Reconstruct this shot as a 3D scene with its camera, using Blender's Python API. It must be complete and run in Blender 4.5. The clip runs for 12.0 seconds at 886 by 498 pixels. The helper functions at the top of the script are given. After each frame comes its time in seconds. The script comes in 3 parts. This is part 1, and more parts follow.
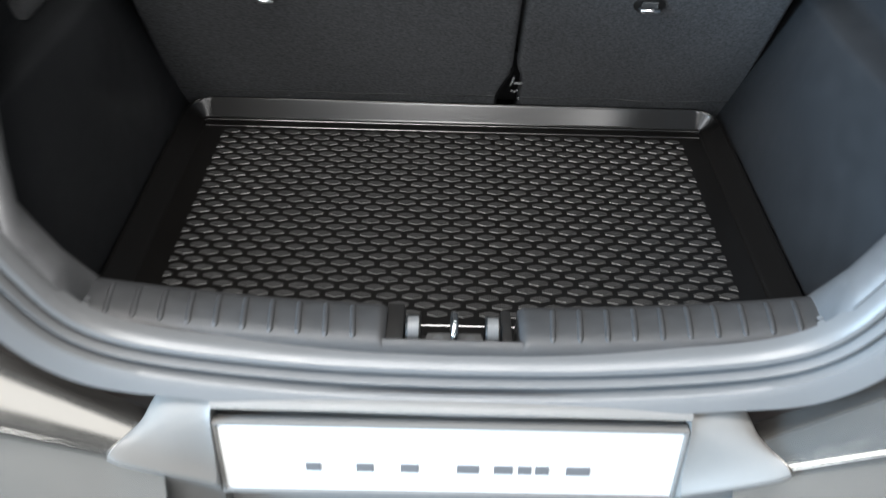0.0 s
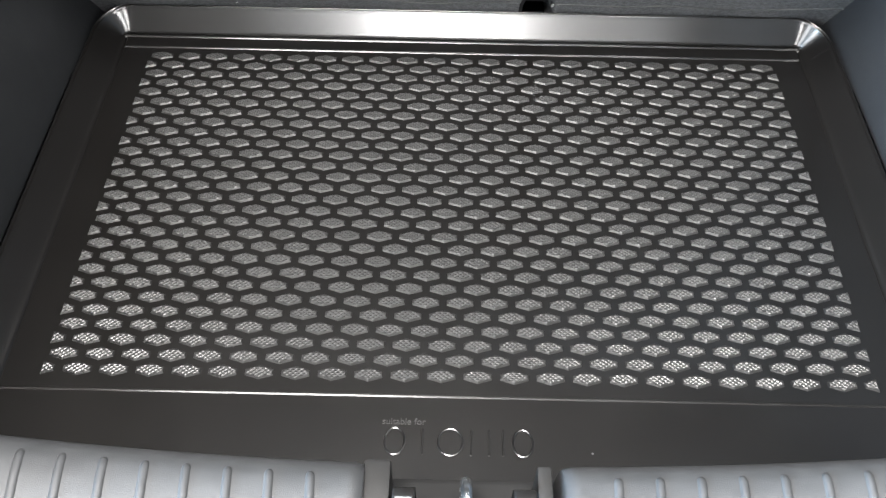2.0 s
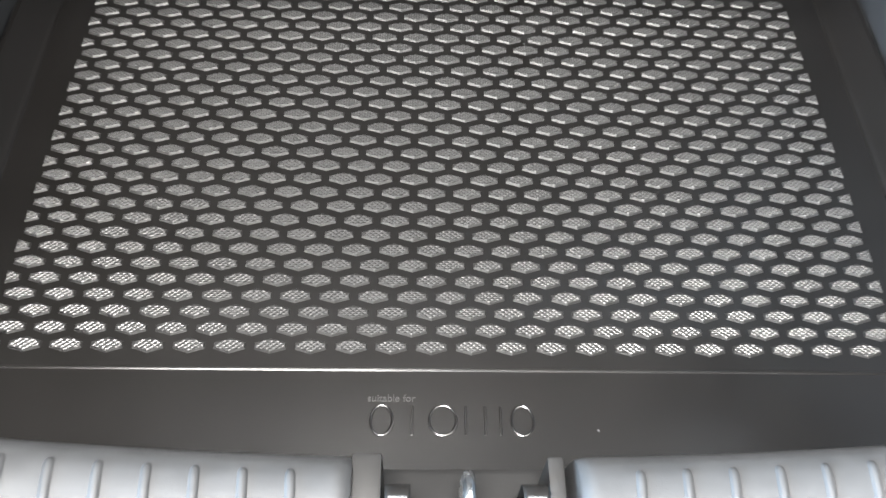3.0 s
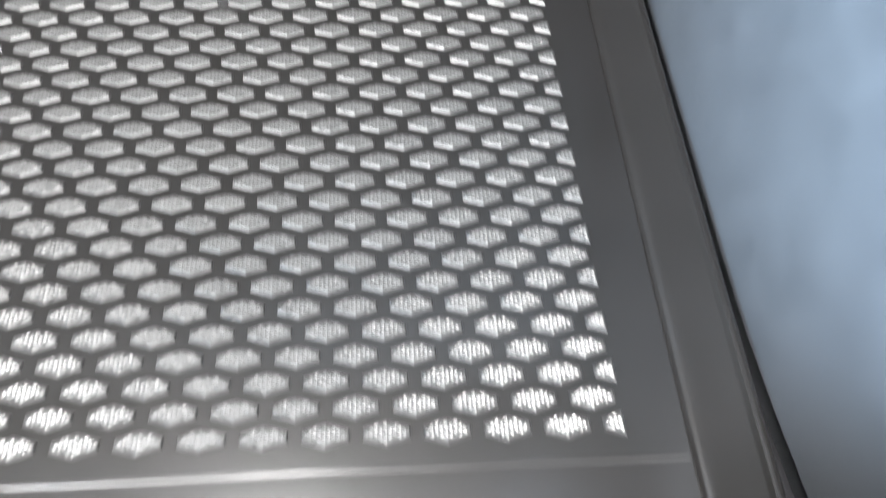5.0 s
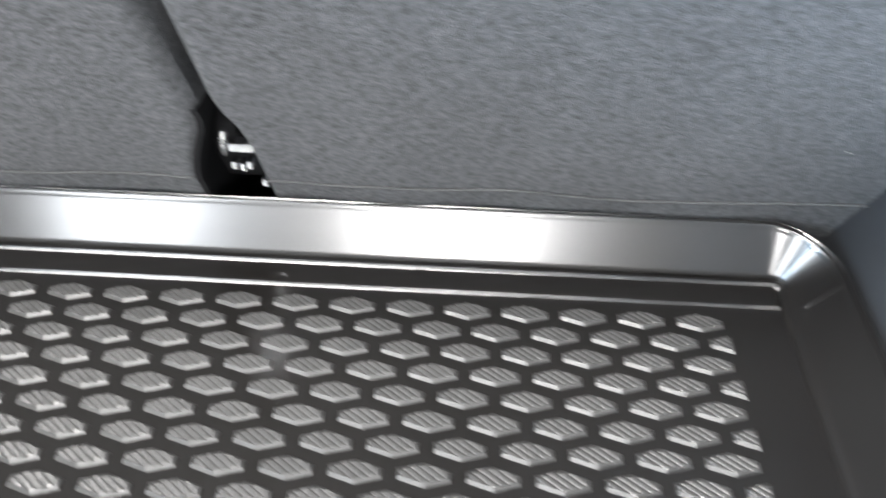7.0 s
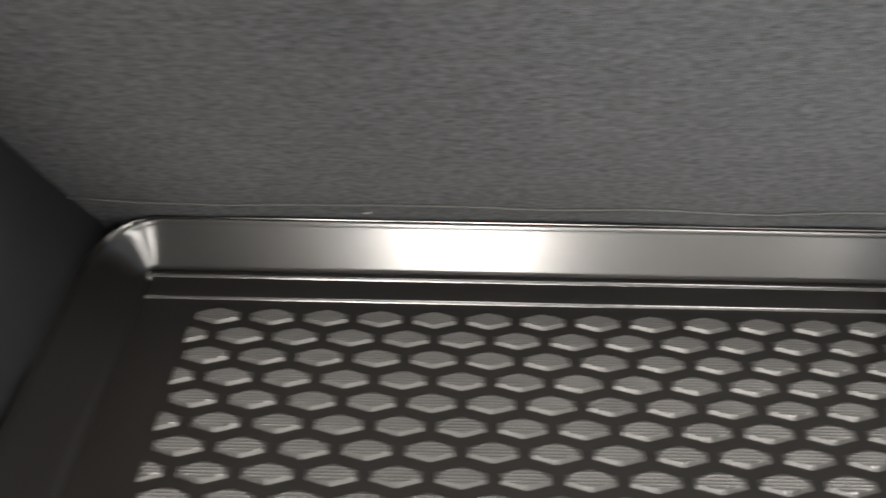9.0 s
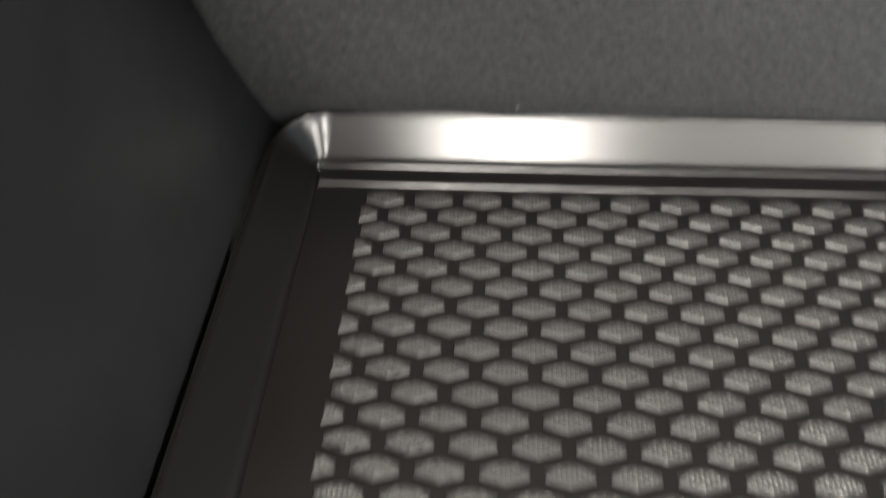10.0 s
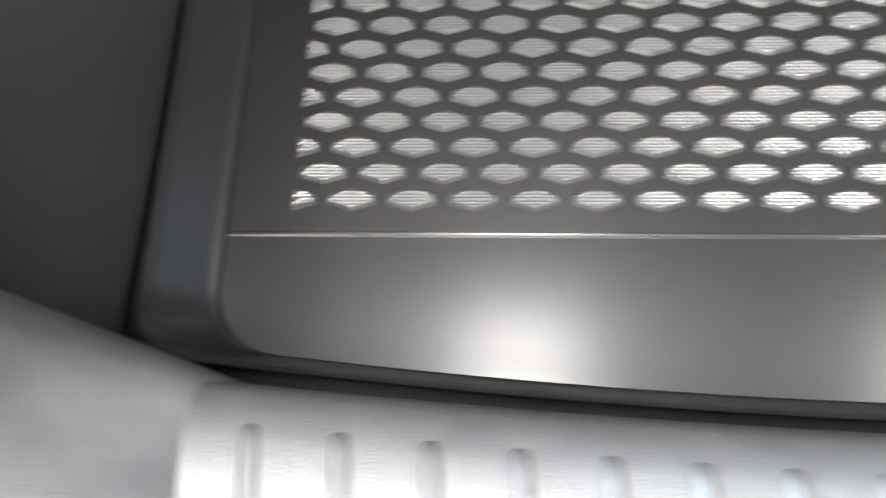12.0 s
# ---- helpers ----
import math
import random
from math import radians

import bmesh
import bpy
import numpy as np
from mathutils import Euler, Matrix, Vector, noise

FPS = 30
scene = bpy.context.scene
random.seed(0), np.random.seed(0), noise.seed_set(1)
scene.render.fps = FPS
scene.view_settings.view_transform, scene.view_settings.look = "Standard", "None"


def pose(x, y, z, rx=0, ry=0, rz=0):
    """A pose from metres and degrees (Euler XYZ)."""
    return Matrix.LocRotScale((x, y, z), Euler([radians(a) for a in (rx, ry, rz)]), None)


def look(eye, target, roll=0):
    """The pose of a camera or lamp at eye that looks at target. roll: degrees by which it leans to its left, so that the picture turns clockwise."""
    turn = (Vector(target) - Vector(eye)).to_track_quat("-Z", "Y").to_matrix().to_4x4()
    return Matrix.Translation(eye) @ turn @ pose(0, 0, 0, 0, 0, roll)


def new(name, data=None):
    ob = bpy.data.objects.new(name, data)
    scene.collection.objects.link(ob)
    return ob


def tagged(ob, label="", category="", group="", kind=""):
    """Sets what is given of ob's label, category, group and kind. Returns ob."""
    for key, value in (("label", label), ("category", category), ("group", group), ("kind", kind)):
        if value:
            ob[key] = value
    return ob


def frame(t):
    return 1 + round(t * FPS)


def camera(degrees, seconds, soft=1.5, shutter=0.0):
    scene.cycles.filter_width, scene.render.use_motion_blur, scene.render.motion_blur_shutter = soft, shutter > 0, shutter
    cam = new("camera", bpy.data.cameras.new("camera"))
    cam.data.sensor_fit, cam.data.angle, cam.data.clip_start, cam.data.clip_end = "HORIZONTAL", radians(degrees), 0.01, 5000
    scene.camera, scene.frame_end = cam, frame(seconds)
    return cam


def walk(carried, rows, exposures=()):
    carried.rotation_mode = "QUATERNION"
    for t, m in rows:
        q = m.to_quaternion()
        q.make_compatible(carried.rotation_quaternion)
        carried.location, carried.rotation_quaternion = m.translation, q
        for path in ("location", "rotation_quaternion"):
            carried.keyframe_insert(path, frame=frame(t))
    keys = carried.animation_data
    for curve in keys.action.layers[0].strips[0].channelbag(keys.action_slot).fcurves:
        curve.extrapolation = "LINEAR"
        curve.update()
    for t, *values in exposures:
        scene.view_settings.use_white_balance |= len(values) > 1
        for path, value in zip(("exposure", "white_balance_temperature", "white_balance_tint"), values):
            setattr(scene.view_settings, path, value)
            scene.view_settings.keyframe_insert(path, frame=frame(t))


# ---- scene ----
cam = camera(54.49, 12.0, soft=1.3, shutter=0.65)
PATH = [
    (0, pose(-0.0152, -0.9318, 0.8587, 51.57, -1.24, 0.87)),
    (0.5, pose(-0.0308, -0.7096, 0.8444, 47.17, -1.06, -1.25)),
    (1, pose(-0.0079, -0.5564, 0.8118, 43.22, -1.56, 1.08)),
    (1.5, pose(-0.0036, -0.4677, 0.7908, 39.12, -0.71, 2.53)),
    (2, pose(-0.0188, -0.4473, 0.8001, 37.55, -0.68, 1.05)),
    (2.5, pose(-0.0303, -0.4350, 0.7874, 36.58, -1.18, 0.03)),
    (3, pose(-0.0356, -0.3838, 0.7357, 34.01, -1.90, -0.44)),
    (3.2, pose(-0.0312, -0.3499, 0.7041, 33.49, -1.31, -0.58)),
    (4.8, pose(0.2713, -0.2402, 0.5383, 32.14, -3.01, -4.64)),
    (5, pose(0.2913, -0.2096, 0.5145, 34.17, -2.23, -3.52)),
    (5.5, pose(0.3162, -0.0944, 0.4445, 39.30, 0.10, -0.83)),
    (6, pose(0.3165, 0.0061, 0.4217, 44.64, -0.66, 2.04)),
    (6.5, pose(0.3154, 0.0763, 0.4060, 48.86, -1.08, 3.86)),
    (7, pose(0.2707, 0.0940, 0.4042, 49.31, -0.85, 3.28)),
    (7.2, pose(0.2303, 0.1180, 0.4309, 46.34, -0.86, 3.70)),
    (8.8, pose(-0.2176, 0.0773, 0.4333, 49.35, -0.88, 0.81)),
    (9, pose(-0.2598, 0.0740, 0.4348, 49.26, -0.58, 1.09)),
    (9.5, pose(-0.3414, 0.0590, 0.4160, 49.98, 0.67, 2.32)),
    (10, pose(-0.3396, -0.0097, 0.4472, 45.64, 1.07, 3.32)),
    (10.5, pose(-0.3534, -0.1051, 0.4230, 38.53, 1.70, 3.90)),
    (11, pose(-0.3591, -0.1781, 0.4262, 31.64, 3.87, 4.27)),
    (11.5, pose(-0.3686, -0.2231, 0.4478, 23.86, 5.77, 3.42)),
    (11.7, pose(-0.3592, -0.2274, 0.4577, 22.97, 5.50, 2.86)),
    (12, pose(-0.3104, -0.2203, 0.4911, 20.83, 3.40, 1.68)),
    (12.1, pose(-0.2904, -0.2173, 0.5041, 20.05, 2.60, 1.20)),
]
EXPOSURES = [(0, -1.6, 6400, 10), (0.5, -1.0, 6400, 10), (1, -0.42, 6300, 10), (2.5, 0.3, 6500, 10), (5, 1.3, 6300, 10), (6, 1.15, 6200, 10), (7, 0.8, 6400, 10), (9, 0.15, 6900, 10), (9.5, 0.0, 6900, 10), (10, -0.05, 6900, 10), (10.5, 0.6, 6600, 10), (11, 1.15, 6400, 10), (11.5, 1.3, 6400, 10), (12, 0.92, 6400, 10)]
walk(cam, PATH, EXPOSURES)

# ---------------------------------------------------------------- world and lights
world = bpy.data.worlds.new("world")
scene.world = world
world.use_nodes = True
wn = world.node_tree.nodes
sky = wn.new("ShaderNodeTexSky")
sky.sky_type, sky.sun_disc = "NISHITA", False
sky.sun_elevation, sky.sun_rotation = radians(40), radians(200)
world.node_tree.links.new(sky.outputs[0], wn["Background"].inputs[0])
wn["Background"].inputs[1].default_value = 0.05

GROUND = -0.68          # the hall's floor; the boot's floor is at 0
HALL_X, HALL_Y0, HALL_Y1, HALL_TOP = 6.0, -4.6, 7.0, 3.5


def area_lamp(name, place, target, sx, sy, power, colour):
    data = bpy.data.lights.new(name, "AREA")
    data.shape, data.size, data.size_y, data.energy, data.color = "RECTANGLE", sx, sy, power, colour
    ob = new(name, data)
    ob.matrix_world = look(place, target)
    return ob


DAY = (1.0, 0.985, 0.96)
BACK_WINDOWS = [(-2.25, 1.1, 0.25, 2.95, 65, (0.93, 0.97, 1.0)), (-0.1, 2.0, 0.30, 3.10, 0, DAY), (1.75, 1.1, 2.30, 2.95, 130, DAY), (2.95, 1.0, 0.50, 2.30, 60, DAY)]        # centre x, width, sill, head, light on each square metre, colour
for cx, w, z0, z1, light, hue in BACK_WINDOWS:
    if light:
        area_lamp("window_light", (cx, HALL_Y0 - 0.05, (z0 + z1) / 2), (cx, 0, (z0 + z1) / 2), w, z1 - z0, light * w * (z1 - z0), hue)
# unseen far lamp, added for the rear rim's highlight, reached through the middle opening
FAR_LAMP_Y, GAP = -10.0, (-0.88, 0.72, 1.55, 4.83)          # gap from, to along x, low, high
area_lamp("window_light", (-0.08, FAR_LAMP_Y, 3.19), (-0.08, 0, 3.19), 1.6, 3.28, 165 * 1.6 * 3.28, DAY)
S_Z0, S_Z1 = -0.1, 3.2
SIDE_WINDOWS = [(-3.35, 2.4, 2100)]            # centre y, width, light, in the wall at -x
for cy, w, light in SIDE_WINDOWS:
    area_lamp("window_light", (-HALL_X - 0.05, cy, (S_Z0 + S_Z1) / 2), (0, cy, (S_Z0 + S_Z1) / 2), w, S_Z1 - S_Z0, light * w, (0.55, 0.78, 1.0))
# unseen overhead lamps added: some for reflected highlights, others to brighten boot and bumper
CEILING_LAMPS = [(-0.22, 0.72, 0.5, 0.32, 13), (2.1, 0.7, 1.2, 0.45, 20), (-0.32, -0.95, 1.5, 0.9, 540), (-1.4, -2.6, 2.3, 1.1, 300), (2.0, -1.2, 2.0, 1.0, 45), (-4.2, -0.9, 2.3, 1.1, 150), (-4.2, -2.6, 2.3, 1.1, 150)]
for cx, cy, sx, sy, power in CEILING_LAMPS:
    area_lamp("added_ceiling_light", (cx, cy, HALL_TOP - 0.075), (cx, cy, 0), sx, sy, power, (1.0, 0.97, 0.93))


# ---------------------------------------------------------------- materials
def material(name, colour, rough=0.5, metal=0.0, spec=0.5):
    m = bpy.data.materials.new(name)
    m.use_nodes = True
    b = m.node_tree.nodes["Principled BSDF"]
    b.inputs["Base Color"].default_value = (*colour, 1)
    b.inputs["Roughness"].default_value = rough
    b.inputs["Metallic"].default_value = metal
    b.inputs["Specular IOR Level"].default_value = spec
    return m


def node(m, kind, **values):
    n = m.node_tree.nodes.new(kind)
    for key, value in values.items():
        n.inputs[key.replace("_", " ")].default_value = value
    return n


def link(m, a, b):
    m.node_tree.links.new(a, b)


def grain(m, scale, strength, distance=0.001, second=None, tint=0.0, wear=0.0, stretch=(1, 1, 1)):
    """Two scales of noise: fine relief, and slow change of colour and gloss."""
    bsdf = m.node_tree.nodes["Principled BSDF"]
    co = m.node_tree.nodes.new("ShaderNodeTexCoord")
    mp = m.node_tree.nodes.new("ShaderNodeMapping")
    mp.inputs["Scale"].default_value = stretch
    link(m, co.outputs["Object"], mp.inputs["Vector"])
    fine = node(m, "ShaderNodeTexNoise", Scale=scale, Detail=4.0, Roughness=0.65)
    link(m, mp.outputs[0], fine.inputs["Vector"])
    bump = node(m, "ShaderNodeBump", Strength=strength, Distance=distance)
    link(m, fine.outputs["Fac"], bump.inputs["Height"])
    link(m, bump.outputs[0], bsdf.inputs["Normal"])
    slow = node(m, "ShaderNodeTexNoise", Scale=second or scale / 60, Detail=5.0, Roughness=0.6)
    link(m, mp.outputs[0], slow.inputs["Vector"])
    if tint:
        base = bsdf.inputs["Base Color"].default_value[:3]
        mix = m.node_tree.nodes.new("ShaderNodeMix")
        mix.data_type = "RGBA"
        mix.inputs["A"].default_value = (*[c * (1 - tint) for c in base], 1)
        mix.inputs["B"].default_value = (*[min(1, c * (1 + tint)) for c in base], 1)
        add = m.node_tree.nodes.new("ShaderNodeMath")
        add.operation = "MULTIPLY_ADD"
        link(m, fine.outputs["Fac"], add.inputs[0])
        add.inputs[1].default_value = 0.6
        link(m, slow.outputs["Fac"], add.inputs[2])
        sub = m.node_tree.nodes.new("ShaderNodeMath")
        sub.operation = "SUBTRACT"
        link(m, add.outputs[0], sub.inputs[0])
        sub.inputs[1].default_value = 0.3
        link(m, sub.outputs[0], mix.inputs["Factor"])
        link(m, mix.outputs["Result"], bsdf.inputs["Base Color"])
    if wear:
        rough = bsdf.inputs["Roughness"].default_value
        mr = m.node_tree.nodes.new("ShaderNodeMapRange")
        mr.inputs["From Min"].default_value, mr.inputs["From Max"].default_value = 0.3, 0.7
        mr.inputs["To Min"].default_value, mr.inputs["To Max"].default_value = rough - wear, rough + wear
        link(m, slow.outputs["Fac"], mr.inputs["Value"])
        link(m, mr.outputs[0], bsdf.inputs["Roughness"])
    return bump


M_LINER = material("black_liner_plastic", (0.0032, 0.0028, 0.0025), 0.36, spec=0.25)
M_LINER.node_tree.nodes["Principled BSDF"].inputs["Coat Weight"].default_value = 1.0
M_LINER.node_tree.nodes["Principled BSDF"].inputs["Coat Roughness"].default_value = 0.195
M_LINER.node_tree.nodes["Principled BSDF"].inputs["Coat IOR"].default_value = 1.66
grain(M_LINER, 1500, 0.10, 0.0004, 9, 0.12, 0.03)
# stud sides and tops: liner plastic made paler, light on them put into colour
M_SIDE_LIT = material("liner_plastic_lit_side", (0.014, 0.0138, 0.0136), 0.44, spec=0.5)
grain(M_SIDE_LIT, 1500, 0.06, 0.0003, 30, 0.15, 0.05)
M_STUD_LIT = material("liner_plastic_lit_top", (0.0255, 0.0254, 0.0253), 0.34, spec=0.5)
grain(M_STUD_LIT, 1500, 0.06, 0.0003, 30, 0.12, 0.04)
M_FELT = material("grey_felt", (0.082, 0.0845, 0.0895), 0.95, spec=0.15)
grain(M_FELT, 750, 1.0, 0.0014, 260, 0.95, stretch=(0.7, 1, 1))
M_WELT = material("felt_seam", (0.064, 0.0645, 0.066), 0.95, spec=0.1)
grain(M_WELT, 900, 0.6, 0.001, 30, 0.25)
M_PANEL = material("charcoal_side_panel", (0.0215, 0.0227, 0.0247), 0.46, spec=0.2)
grain(M_PANEL, 900, 0.3, 0.0007, 25, 0.22, 0.07)
M_SILL = material("grey_sill_plastic", (0.034, 0.0352, 0.0372), 0.48)
grain(M_SILL, 1100, 0.4, 0.0007, 60, 0.2, 0.08)
# sill plastic again, paler: the jamb's stronger light is put into its colour
M_JAMB_LIT = material("jamb_plastic_lit", (0.105, 0.1065, 0.110), 0.45)
grain(M_JAMB_LIT, 1100, 0.45, 0.0007, 60, 0.28, 0.08)
M_FRAME = material("opening_frame_paint", (0.128, 0.132, 0.136), 0.38)
grain(M_FRAME, 260, 0.05, 0.0005, 7, 0.06, 0.05)
M_PAINT = material("pale_silver_paint", (0.34, 0.335, 0.32), 0.09, metal=0.85)
grain(M_PAINT, 240, 0.02, 0.0004, 5, 0.05, 0.04)
M_BUMPER = material("grey_bumper_plastic", (0.165, 0.163, 0.158), 0.45)
grain(M_BUMPER, 900, 0.25, 0.0006, 7, 0.08, 0.05)
# black plastic parts; also paints the shade in the seal gap and panel holes
M_DARK = material("black_plastic_and_gap_shade", (0.008, 0.0078, 0.0078), 0.5)
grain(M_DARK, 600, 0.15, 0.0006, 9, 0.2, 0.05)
# dark gap tone with the brown it reflects put into the colour
M_SHUT_GAP = material("shut_gap_brown", (0.022, 0.016, 0.014), 0.45)
grain(M_SHUT_GAP, 500, 0.1, 0.0005, 9, 0.15, 0.05)
M_BLACK = material("black_carpet", (0.012, 0.012, 0.013), 0.95, spec=0.1)
grain(M_BLACK, 500, 0.6, 0.002, 15, 0.3)
M_CHROME = material("bright_steel", (0.72, 0.74, 0.76), 0.22, metal=1.0)
grain(M_CHROME, 500, 0.08, 0.0004, 30, 0.08, 0.08)
M_WORN = material("worn_steel", (0.135, 0.139, 0.143), 0.6, metal=0.8)
grain(M_WORN, 400, 0.12, 0.0004, 60, 0.25, 0.1)
M_STEEL = material("dull_steel", (0.12, 0.12, 0.12), 0.6, metal=0.9)
grain(M_STEEL, 500, 0.1, 0.0004, 30, 0.15, 0.08)
M_PLATE = material("white_plate", (0.82, 0.82, 0.81), 0.3)
grain(M_PLATE, 60, 0.03, 0.0005, 4, 0.02, 0.04)
M_BAR = material("grey_print", (0.12, 0.12, 0.125), 0.4)
grain(M_BAR, 300, 0.05, 0.0004, 9, 0.1)
M_WALL = material("hall_plaster", (0.075, 0.0735, 0.0715), 0.85)
grain(M_WALL, 60, 0.2, 0.002, 0.8, 0.10)
M_FLOOR = material("hall_concrete", (0.24, 0.228, 0.215), 0.5)
grain(M_FLOOR, 40, 0.2, 0.002, 0.7, 0.18, 0.1)
M_LINING = material("roof_lining_cloth", (0.07, 0.0695, 0.068), 0.9, spec=0.2)
grain(M_LINING, 500, 0.4, 0.001, 9, 0.08)


# ---------------------------------------------------------------- mesh helpers
def finish(bm, name, mat, smooth=True, angle=40):
    bmesh.ops.remove_doubles(bm, verts=bm.verts, dist=1e-6)
    bmesh.ops.recalc_face_normals(bm, faces=bm.faces)
    me = bpy.data.meshes.new(name)
    if smooth:
        for f in bm.faces:
            f.smooth = True
        lim = radians(angle)
        for e in bm.edges:
            if len(e.link_faces) == 2 and e.calc_face_angle(0) > lim:
                e.smooth = False
    bm.to_mesh(me)
    bm.free()
    me.materials.append(mat)
    return me


def part(name, bm, mat, parent, label="", smooth=True, angle=40):
    ob = new(name, finish(bm, name, mat, smooth, angle))
    if parent is not None:
        ob.parent = parent
    if label:
        tagged(ob, label)
    return ob


def thing(name, label, category, at=(0, 0, 0), group="", kind=""):
    ob = new(name)
    ob.empty_display_size = 0.05
    ob.location = at
    return tagged(ob, label, category, group, kind)


def loft(bm, rows, closed=False, cap=False):
    """Quads between rows of points; closed joins each row's end to its start."""
    grid = [[bm.verts.new(p) for p in row] for row in rows]
    for a, b in zip(grid, grid[1:]):
        n = len(a)
        for i in range(n if closed else n - 1):
            j = (i + 1) % n
            try:
                bm.faces.new((a[i], a[j], b[j], b[i]))
            except ValueError:
                pass
    if cap:
        for row in (grid[0], grid[-1]):
            try:
                bm.faces.new(row)
            except ValueError:
                pass
    return grid


def box(bm, x0, x1, y0, y1, z0, z1, bevel=0.0, m=None):
    made = bmesh.ops.create_cube(bm, size=1)["verts"]
    for v in made:
        v.co = Vector(((x0 + x1) / 2 + v.co.x * (x1 - x0), (y0 + y1) / 2 + v.co.y * (y1 - y0), (z0 + z1) / 2 + v.co.z * (z1 - z0)))
    if m:
        for v in made:
            v.co = m @ v.co
    if bevel:
        edges = list({e for v in made for e in v.link_edges})
        bmesh.ops.bevel(bm, geom=edges, offset=bevel, segments=2, affect="EDGES", profile=0.6)


def tube(bm, points, radius, sides=10, flat=1.0):
    """A round bar along points, its ends closed."""
    pts = [Vector(p) for p in points]
    rows = []
    for i, p in enumerate(pts):
        d = (pts[min(i + 1, len(pts) - 1)] - pts[max(i - 1, 0)]).normalized()
        side = d.cross(Vector((0, 0, 1)))
        if side.length < 0.05:
            side = d.cross(Vector((0, 1, 0)))
        side.normalize()
        up = side.cross(d)
        rows.append([p + (side * math.cos(a) + up * math.sin(a) * flat) * radius for a in (2 * math.pi * k / sides for k in range(sides))])
    loft(bm, rows, closed=True, cap=True)


def slab(bm, outline, z0, z1):
    """An upright prism over a flat outline."""
    loft(bm, [[(x, y, z0) for x, y in outline], [(x, y, z1) for x, y in outline]], closed=True, cap=True)


# ---------------------------------------------------------------- the hall round the car
def wall(name, x0, x1, y0, y1, holes, along, top=HALL_TOP, label="plain pale grey plastered hall wall"):
    """A wall 0.2 m thick with window openings: from, to along x or y, sill and head."""
    bm = bmesh.new()
    lo, hi = (x0, x1) if along == "x" else (y0, y1)
    cuts = sorted(holes)

    def piece(a, b, z0, z1):
        if along == "x":
            box(bm, a, b, y0, y1, z0, z1)
        else:
            box(bm, x0, x1, a, b, z0, z1)
    at = lo
    for a, b, low, high in cuts:
        piece(at, a, GROUND, top)
        piece(a, b, GROUND, low)
        piece(a, b, high, top)
        at = b
    piece(at, hi, GROUND, top)
    ob = part(name, bm, M_WALL, None, smooth=False)
    return tagged(ob, label, "wall", kind="structure")


X, Y0, Y1 = HALL_X, HALL_Y0, HALL_Y1
wall("wall_south", -X - 0.2, X + 0.2, Y0 - 0.2, Y0, [(c - w / 2, c + w / 2, low, high) for c, w, low, high, *_ in BACK_WINDOWS], "x")
# unseen wall added round the far lamp to keep its surroundings dark
wall("added_far_wall", -X - 0.2, X + 0.2, FAR_LAMP_Y - 0.1, FAR_LAMP_Y + 0.1, [GAP], "x", 6.2, "unseen far wall added to frame the far lamp")
wall("wall_north", -X - 0.2, X + 0.2, Y1, Y1 + 0.2, [], "x")
wall("wall_west", -X - 0.2, -X, Y0, Y1, [(c - w / 2, c + w / 2, S_Z0, S_Z1) for c, w, _ in SIDE_WINDOWS], "y")
wall("wall_east", X, X + 0.2, Y0, Y1, [], "y")
bm = bmesh.new()
box(bm, -X - 0.2, X + 0.2, FAR_LAMP_Y - 0.4, Y1 + 0.2, GROUND - 0.2, GROUND)
tagged(part("ground", bm, M_FLOOR, None, smooth=False), "grey concrete floor of the hall and yard", "floor", kind="structure")
bm = bmesh.new()
box(bm, -X - 0.2, X + 0.2, Y0 - 0.2, Y1 + 0.2, HALL_TOP, HALL_TOP + 0.2)
tagged(part("ceiling", bm, M_WALL, None, smooth=False), "plain pale ceiling of the hall", "ceiling", kind="structure")


# ---------------------------------------------------------------- the car
car = thing("car", "pale silver hatchback with its boot standing open", "car", (0, 0, GROUND))
UP = Matrix.Translation((0, 0, -GROUND))


def car_part(name, bm, mat, label="", parent=None, **kw):
    bmesh.ops.transform(bm, matrix=UP, verts=bm.verts)
    return part(name, bm, mat, parent or car, label, **kw)


# the opening's edge, seen from behind: half of it, from the sill's middle up the jamb to the roof
HALF = [(0.0, 0.136), (0.13, 0.138), (0.25, 0.149), (0.335, 0.162), (0.385, 0.177), (0.42, 0.198), (0.445, 0.226), (0.463, 0.258),
        (0.484, 0.30), (0.513, 0.37), (0.540, 0.47), (0.557, 0.58), (0.560, 0.70), (0.535, 0.79), (0.475, 0.838), (0.36, 0.856), (0.18, 0.865), (0.0, 0.868)]


def smooth_path(points, rounds=2):
    pts = [Vector(p) for p in points]
    for _ in range(rounds):
        out = [pts[0]]
        for a, b in zip(pts, pts[1:]):
            out += [a * 0.75 + b * 0.25, a * 0.25 + b * 0.75]
        out.append(pts[-1])
        pts = out
    return pts


half = smooth_path(HALF)
RING = [Vector((-p.x, p.y)) for p in reversed(half[1:])] + half


def ring_point(i, d, y):
    """The place d inside the opening's edge and y along the car; the opening leans forward as it rises."""
    p = RING[i]
    a, b = RING[max(i - 1, 0)], RING[min(i + 1, len(RING) - 1)]
    t = (b - a).normalized()
    inward = Vector((-t.y, t.x))
    if d < -0.008:
        d *= 1 + 0.4 * max(0.0, min(1.0, (abs(p.x) - 0.30) / 0.09))
    q = p + inward * d
    return Vector((q.x, y + max(0.0, q.y - 0.32) * 0.95, q.y))


